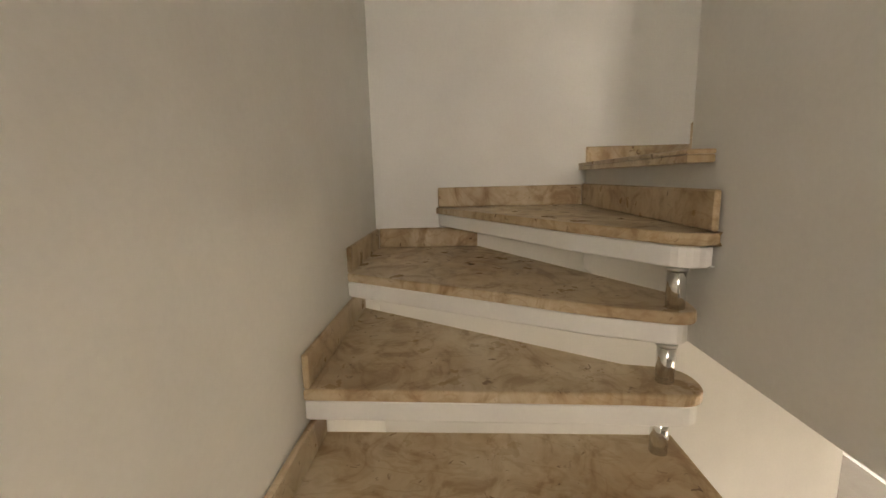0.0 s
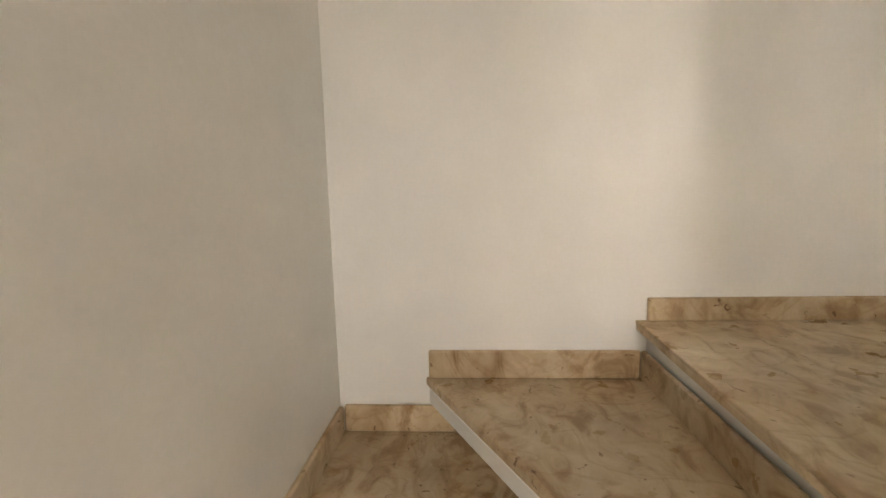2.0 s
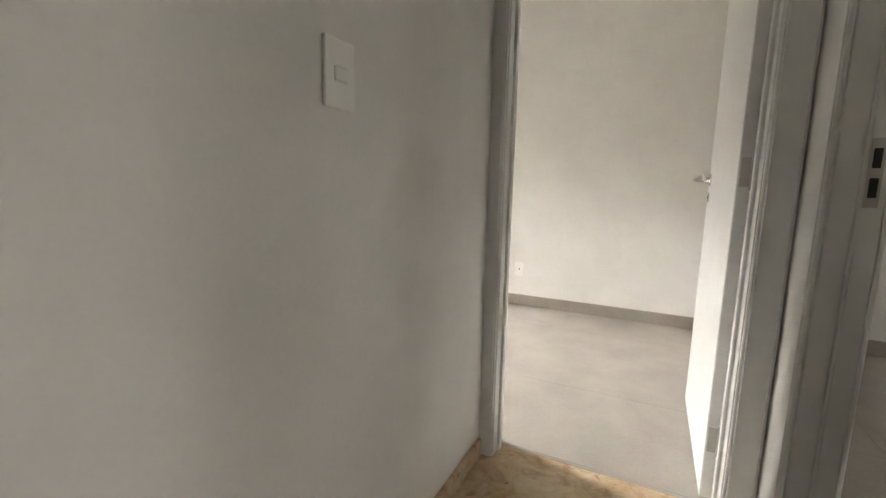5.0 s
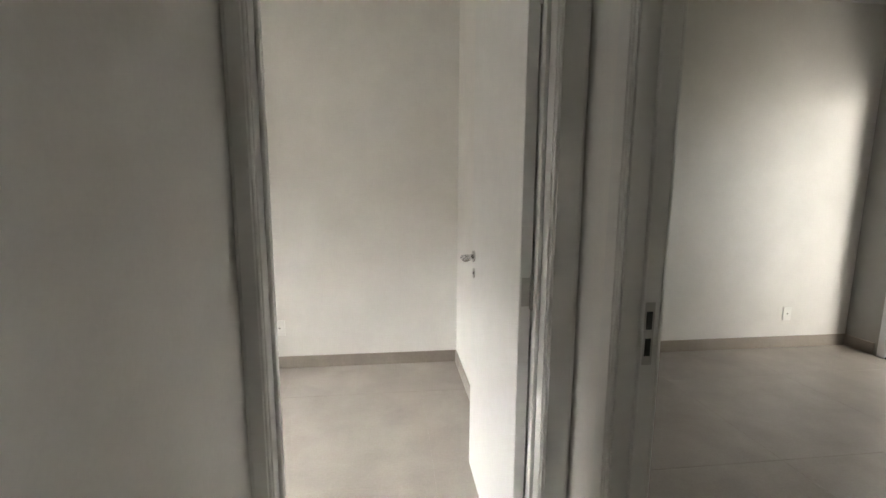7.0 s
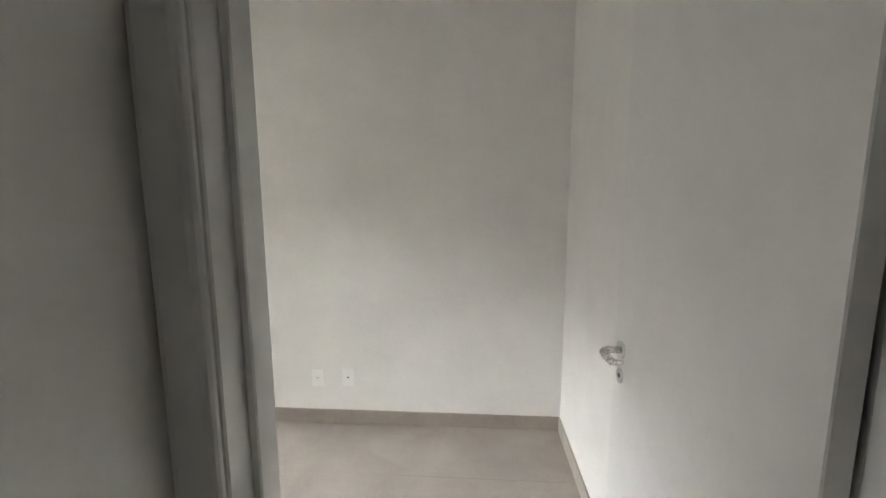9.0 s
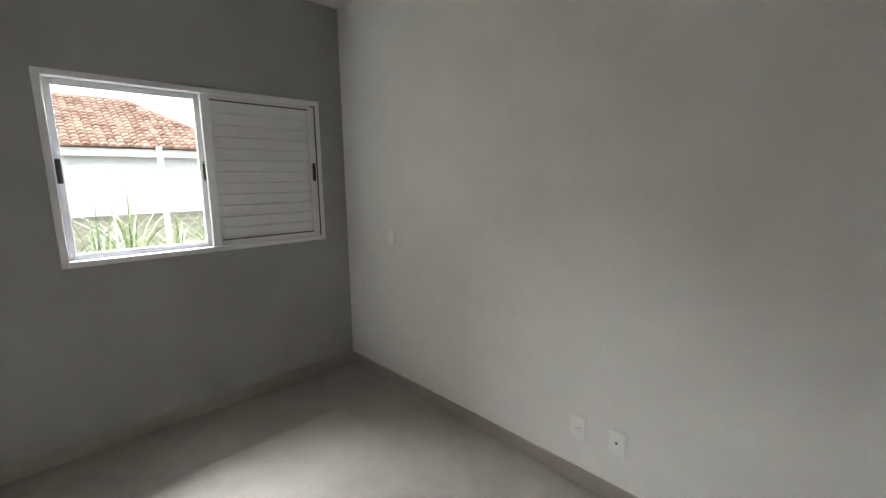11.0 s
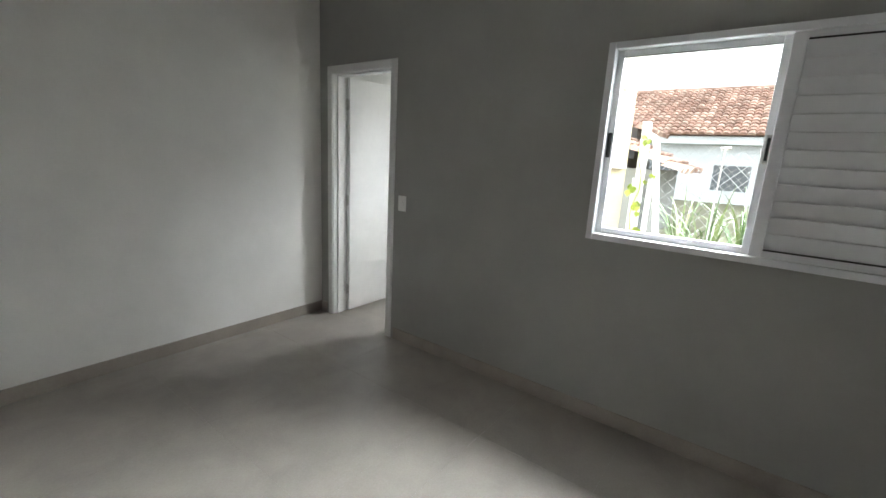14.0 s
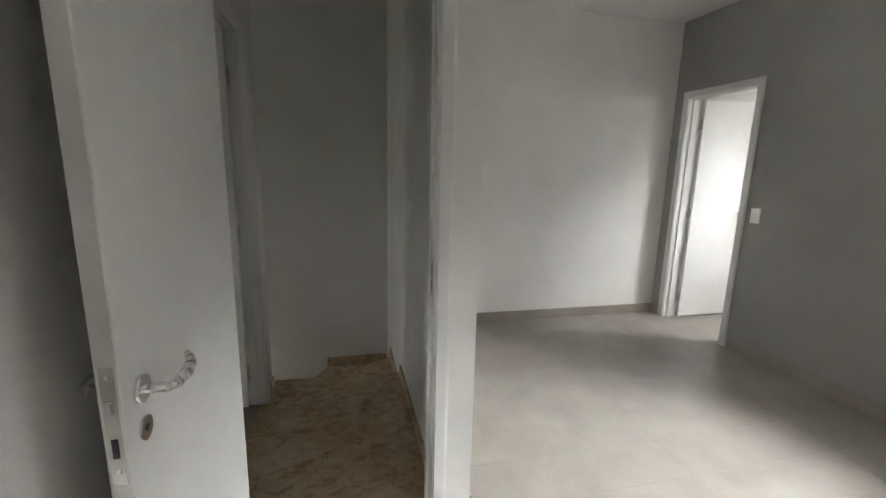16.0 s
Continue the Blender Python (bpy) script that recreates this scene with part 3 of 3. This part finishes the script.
# ---- switches and outlets ----
def wall_plate(name, label, category, n, cx, cy, z, kind_of, group=""):
    """A plate on a wall whose face looks along n (unit, x or y)."""
    n = Vector(n)
    u = Vector((-n.y, n.x, 0))
    c = Vector((cx, cy, z))

    def b(hu, hz, d0, d1, du=0.0, dz=0.0, bev=0.0015):
        p, q = c + u * (du - hu) + n * d0, c + u * (du + hu) + n * d1
        return box(*sorted((p.x, q.x)), *sorted((p.y, q.y)), z + dz - hz, z + dz + hz, bev, 2)

    top = link(name, b(0.0385, 0.0585, 0.0002, 0.0085, bev=0.0025), PLATE)
    tagged(top, label, category, group)
    if kind_of == "switch":
        part("bezel", b(0.0165, 0.0125, 0.0078, 0.0086), STEEL, top)
        part("rocker", b(0.0155, 0.0115, 0.008, 0.011), PLATE, top)
    elif kind_of == "socket":
        part("socket_face", b(0.022, 0.02, 0.008, 0.0095), PLATE, top)
        for du in (-0.0095, 0, 0.0095):
            part("pin_hole", b(0.0024, 0.0024, 0.0085, 0.0099, du, 0.0 if du else -0.004, 0.0005), BLACK, top)
    elif kind_of == "point":
        part("socket_face", b(0.014, 0.014, 0.008, 0.0095), PLATE, top)
        part("pin_hole", b(0.0055, 0.0055, 0.0085, 0.0099, bev=0.001), BLACK, top)
    return top


wall_plate("light_switch", "white single light switch on the landing wall", "switch", (-1, 0, 0), 0.0, 0.78, 1.178, "switch")
wall_plate("light_switch", "white single light switch on the grey wall", "switch", (-1, 0, 0), GX, 1.068, 1.118, "switch")
wall_plate("wall_outlet", "white socket outlet near the bedroom floor", "outlet", (0, 1, 0), 0.668, S, 0.305, "socket", "outlets beside each other")
wall_plate("antenna_outlet", "white outlet with one dark hole", "outlet", (0, 1, 0), 0.472, S, 0.312, "point", "outlets beside each other")
wall_plate("blank_plate", "plain white blank plate on bedroom wall", "plate", (0, 1, 0), 2.15, S, 1.125, "blank")
wall_plate("wall_outlet", "white socket outlet beside the grey wall", "outlet", (0, 1, 0), 2.65, S, 0.245, "blank")
wall_plate("wall_outlet", "white socket outlet in the second room", "outlet", (0, 1, 0), -3.7, S, 0.3, "point")


# ---- floors in large tiles ----
def tiles(name, label, x0, x1, y0, y1, ox, oy, size, material):
    fl = empty(name, ((x0 + x1) / 2, (y0 + y1) / 2, 0), label, "floor", kind="structure")
    cache = {}
    i0, i1 = math.floor((x0 - ox) / size), math.ceil((x1 - ox) / size)
    j0, j1 = math.floor((y0 - oy) / size), math.ceil((y1 - oy) / size)
    for i in range(i0, i1):
        for j in range(j0, j1):
            a, b_ = max(x0, ox + i * size), min(x1, ox + (i + 1) * size)
            c, d = max(y0, oy + j * size), min(y1, oy + (j + 1) * size)
            if b_ - a < 0.01 or d - c < 0.01:
                continue
            key = (round(b_ - a, 4), round(d - c, 4))
            if key not in cache:
                bm = box(-key[0] / 2 + 0.0007, key[0] / 2 - 0.0007, -key[1] / 2 + 0.0007, key[1] / 2 - 0.0007, -0.010, 0.0, 0.0006, 1)
                me = bpy.data.meshes.new("tile")
                bm.to_mesh(me)
                bm.free()
                me.materials.append(material)
                cache[key] = me
            ob = new("tile", cache[key])
            ob.parent = fl
            ob.location = Vector(((a + b_) / 2, (c + d) / 2, 0)) - fl.location
    bed = part("grout", box(x0, x1, y0, y1, -0.0115, -0.0012), GROUT, fl)
    return fl


FL = "matt greige porcelain floor in large tiles"
tiles("floor_bedroom", FL, 0.1155, GX + 0.05, -0.0985, 2.0595, 0.35, -0.72, 0.9, TILE)
tiles("floor_bedroom_south", FL, -0.8495, GX, S, -0.099, 0.35, -0.72, 0.9, TILE)
tiles("floor_second_room", FL, -4.3, -0.888, S, 1.06, -1.4, -1.6, 0.9, TILE)
tiles("floor_bathroom", "light porcelain bathroom floor tiles", GX + 0.051, 4.08, -0.02, 2.06, 3.0, 0.2, 0.6, TILE)
tagged(link("floor_landing", prism([(-0.887, 0.222), (-0.85, 0.222), (-0.85, 0.0), (-0.765, 0.0), (-0.765, -0.0855), (-0.056, -0.0855), (-0.056, 0.0), (-0.0005, 0.0), (-0.0005, 1.215), (-0.965, 1.25), (-0.965, 1.187), (-0.8495, 1.183), (-0.8495, 0.955), (-0.887, 0.955)], -0.011, 0.0, 0.003, 2), MARBLE),
       "polished beige marble landing floor", "floor", kind="structure")
tagged(link("floor_threshold", box(-0.765, -0.056, -0.0985, -0.0865, -0.011, -0.0008), TILE), "porcelain strip in the doorway", "floor", kind="structure")


# ---- outside the window ----
bm = bmesh.new()
prof = [(-600, -2.96), (4.35, -2.96), (4.36, 0.35), (600, 0.35)]
row0 = [bm.verts.new((x, -600, z)) for x, z in prof]
row1 = [bm.verts.new((x, 600, z)) for x, z in prof]
for i in range(3):
    bm.faces.new((row0[i], row0[i + 1], row1[i + 1], row1[i]))
tagged(link("ground", bm, EARTH), "grass and bare earth, higher behind the house", "ground", kind="structure")


def tile_field(bm, origin, along, up, nu, nv, pitch_u, pitch_v, keep):
    """Rows of half-round clay tiles on a slope. along, up: unit vectors; keep(u, v) says where."""
    origin, along, up = Vector(origin), Vector(along), Vector(up)
    nrm = along.cross(up).normalized()
    if nrm.z < 0:
        nrm = -nrm
    arc = [(-0.5, 0.0), (-0.32, 0.05), (0.0, 0.075), (0.32, 0.05), (0.5, 0.0)]
    for j in range(nv):
        for i in range(nu):
            u, v = (i + 0.5) * pitch_u, j * pitch_v
            if not keep(u, v + pitch_v / 2):
                continue
            jit = random.uniform(-0.012, 0.012)
            a = [bm.verts.new(origin + along * (u + s * pitch_u) + up * (v + jit) + nrm * (h + 0.05 + random.uniform(0, 0.008))) for s, h in arc]
            b = [bm.verts.new(origin + along * (u + s * pitch_u) + up * (v + pitch_v * 1.06) + nrm * h) for s, h in arc]
            c = [bm.verts.new(origin + along * (u + s * pitch_u) + up * (v + jit) + nrm * (h * 0.3)) for s, h in arc]
            for k in range(4):
                bm.faces.new((a[k], a[k + 1], b[k + 1], b[k]))
                bm.faces.new((c[k], c[k + 1], a[k + 1], a[k]))


house = empty("house", (22, 2, 0.35), "whitewashed neighbouring house with a clay tile roof", "house")
HX = 18.5
part("wall", box(HX, 26, -6.2, 9.5, 0.35, 2.38), HOUSE, house)
part("fascia", box(HX - 0.42, 26.4, -6.65, 9.9, 2.37, 2.65, 0.02), HOUSE, house, "white painted eaves board")
ex, ez = HX - 0.5, 2.66
rise, run = 2.1, 4.2
ln = math.hypot(rise, run)
bm = bmesh.new()
A = [bm.verts.new(p) for p in ((ex, -6.75, ez), (ex, 10, ez), (ex + run, 10, ez + rise), (ex + run, -3.6, ez + rise), (ex + 2 * run, -6.75, ez), (ex + 2 * run, 10, ez))]
bm.faces.new((A[0], A[1], A[2], A[3]))
bm.faces.new((A[0], A[3], A[4]))
bm.faces.new((A[3], A[2], A[5], A[4]))
part("roof", bm, CLAY, house)
bm = bmesh.new()
tile_field(bm, (ex - 0.05, -6.75, ez + 0.01), (0, 1, 0), (run / ln, 0, rise / ln), 69, 16, 0.24, ln / 16, lambda u, v: u > v / ln * 3.15)
tf = part("roof_tiles", bm, CLAY, house, "weathered orange clay roof tiles")
tf["kind"] = "stuff"
bm = bmesh.new()
add_tube(bm, (ex, -6.75, ez + 0.05), (ex + run, -3.6, ez + rise + 0.07), 0.11, 8)
part("hip_ridge", bm, CLAY, house)
bm = bmesh.new()
add_tube(bm, (ex + run, -3.6, ez + rise + 0.05), (ex + run, 10, ez + rise + 0.05), 0.11, 8)
part("ridge", bm, CLAY, house)


def house_window(y0, y1, z0, z1):
    w = part("window", box(HX - 0.01, HX + 0.02, y0, y1, z0, z1), DARK, house, "dark barred house window")
    for q in ((y0 - 0.06, y0, z0 - 0.06, z1 + 0.06), (y1, y1 + 0.06, z0 - 0.06, z1 + 0.06), (y0, y1, z1, z1 + 0.06), (y0, y1, z0 - 0.06, z0)):
        part("window_frame", box(HX - 0.03, HX + 0.01, *q), HOUSE, w)
    bm = bmesh.new()
    for k in (-1, 0, 1):
        c = (y0 + y1) / 2 + k * (y1 - y0) / 2
        h = (z1 - z0) / 2
        for s in (-1, 1):
            ya, yb = c - h, c + h
            pa, pb = Vector((HX - 0.045, ya, z0 if s > 0 else z1)), Vector((HX - 0.045, yb, z1 if s > 0 else z0))
            d = pb - pa
            t0, t1 = max(0, (y0 - ya) / (yb - ya)), min(1, (y1 - ya) / (yb - ya))
            if t1 > t0:
                add_tube(bm, pa + d * t0, pa + d * t1, 0.009, 6)
    part("grille", bm, HOUSE, w, "white diamond window grille")


house_window(-0.56, 0.55, 0.80, 1.68)
house_window(1.75, 2.75, 0.9, 1.85)

# small shed with a tiled lean-to roof
shed = empty("shed", (9, 1.2, 0.35), "small weathered shed with a clay tile roof", "shed")
part("wall", box(8.0, 10.0, 0.36, 2.6, 0.35, 1.45), SHEDW, shed)
part("gable", prism([(8.0, 0.9), (10.0, 0.9), (10.0, 2.6), (8.0, 2.6)], 1.45, 1.62), SHEDW, shed)
part("door", box(7.985, 8.0, 0.46, 0.62, 0.36, 1.22), DARK, shed, "dark narrow shed opening")
for q in ((0.38, 0.46), (0.62, 0.70)):
    part("door_post", box(7.96, 8.0, *q, 0.36, 1.3), HOUSE, shed)
bm = bmesh.new()
dv = Vector((0, 1.7, 0.75)).normalized()
tile_field(bm, (7.75, -0.02, 1.40), (1, 0, 0), dv, 10, 7, 0.24, 0.30, lambda u, v: True)
part("roof_tiles", bm, CLAY, shed, "clay roof tiles")
bm = bmesh.new()
tile_field(bm, (9.2, 0.85, 2.1), (1, 0, 0), dv, 8, 6, 0.24, 0.28, lambda u, v: True)
part("upper_roof_tiles", bm, CLAY, shed, "dirty clay roof tiles")
part("upper_wall", box(9.5, 10.9, 1.1, 2.4, 1.5, 2.25), SHEDW, shed)

# chain-link fence
fence = empty("fence", (4.45, -1.2, 0.35), "chain-link fence on concrete posts", "fence")
for y, top in ((-3.2, 1.85), (-1.19, 1.85), (-0.2, 1.87)):
    bm = bmesh.new()
    hw = 0.018 if y < -0.5 else 0.032
    add_box(bm, 4.41, 4.49, y - hw, y + hw, 0.3, top, 0.008, 1)
    part("post", bm, CONCRETE, fence)
bm = bmesh.new()
add_tube(bm, (4.40, -0.19, 1.78), (4.40, -0.30, 1.72), 0.028, 12)
add_tube(bm, (4.40, -0.30, 1.72), (4.38, -0.48, 0.36), 0.028, 12)
part("brace_pipe", bm, HOUSE, fence, "white plastic pipe leaning on the post")
bm = bmesh.new()
step, z0, z1, ya, yb = 0.11, 0.4, 1.68, -3.2, -0.2
span = z1 - z0
k = ya - span
while k < yb:
    for s in (1, -1):
        p, q = (k, z0), (k + span, z1)
        t0, t1 = max(0, (ya - p[0]) / span), min(1, (yb - p[0]) / span)
        if t1 > t0:
            za_, zb_ = z0 + t0 * span, z0 + t1 * span
            if s < 0:
                za_, zb_ = z1 - t0 * span, z1 - t1 * span
            add_tube(bm, (4.45, k + t0 * span, za_), (4.45, k + t1 * span, zb_), 0.0011, 4, False)
    k += step
part("wire_mesh", bm, WIRE, fence, "galvanised diamond wire mesh")
bm = bmesh.new()
add_tube(bm, (4.47, -0.78, 0.4), (4.46, -0.80, 1.66), 0.008, 6)
add_tube(bm, (4.46, -0.77, 1.66), (4.46, -0.84, 1.67), 0.012, 6)
part("stake", bm, CONCRETE, fence, "thin dark stake tied to the mesh")


def strap_plant(x, y, n, hgt, seed):
    rnd = random.Random(seed)
    bm = bmesh.new()
    for i in range(n):
        az = rnd.uniform(0, 2 * math.pi)
        lean = rnd.uniform(0.1, 0.75)
        L = hgt * rnd.uniform(0.6, 1.05)
        w = rnd.uniform(0.012, 0.02)
        d, side = Vector((math.cos(az), math.sin(az), 0)), Vector((-math.sin(az), math.cos(az), 0))
        prev = None
        b0 = Vector((x, y, 0.33)) + d * rnd.uniform(0, 0.08)
        for k in range(7):
            s = k / 6
            c = b0 + d * (L * lean * s * s) + Vector((0, 0, L * (s - 0.45 * lean * s * s * s)))
            ww = w * (1 - s ** 2.2) + 0.001
            cur = (bm.verts.new(c - side * ww), bm.verts.new(c + Vector((0, 0, -ww * 0.5))), bm.verts.new(c + side * ww))
            if prev:
                bm.faces.new((prev[0], prev[1], cur[1], cur[0]))
                bm.faces.new((prev[1], prev[2], cur[2], cur[1]))
            prev = cur
    return bm


for x, y, n, h, s in ((5.5, -1.02, 26, 1.25, 1), (5.35, -0.72, 22, 1.15, 2), (5.9, -0.42, 16, 1.1, 3), (5.6, -1.5, 20, 0.9, 4), (5.8, -1.95, 20, 0.95, 5)):
    tagged(link("strap_leaf_plant", strap_plant(x, y, n, h, s), GREEN), "clump of long green strap leaves behind the fence", "plant", "plants behind the fence")
bm = bmesh.new()
rnd = random.Random(9)
for cz, cy, n in ((1.72, -0.21, 5), (1.40, -0.30, 6), (1.3, -0.17, 5), (1.12, -0.2, 6), (0.9, -0.25, 6)):
    for i in range(n):
        c = Vector((4.37 + rnd.uniform(-0.03, 0.02), cy + rnd.uniform(-0.05, 0.05), cz + rnd.uniform(-0.05, 0.05)))
        r = rnd.uniform(0.02, 0.035)
        tilt = Euler((rnd.uniform(-0.6, 0.6), rnd.uniform(0.9, 1.9), rnd.uniform(-0.7, 0.7))).to_matrix()
        ring = [(-1, 0, 0), (-0.6, 0.7, 0.1), (0.1, 0.95, 0.15), (0.5, 0.45, 0.05), (1.1, 0, 0), (0.5, -0.45, 0.05), (0.1, -0.95, 0.15), (-0.6, -0.7, 0.1)]
        bm.faces.new([bm.verts.new(c + tilt @ (Vector(p) * r)) for p in ring])
stem = [Vector((4.395, -0.2 + 0.03 * math.sin(k * 1.3), 0.33 + k * 0.12)) for k in range(12)]
for p, q in zip(stem, stem[1:]):
    add_tube(bm, p, q, 0.004, 5)
tagged(link("vine", bm, VINE), "yellow-green vine climbing the fence post", "plant")
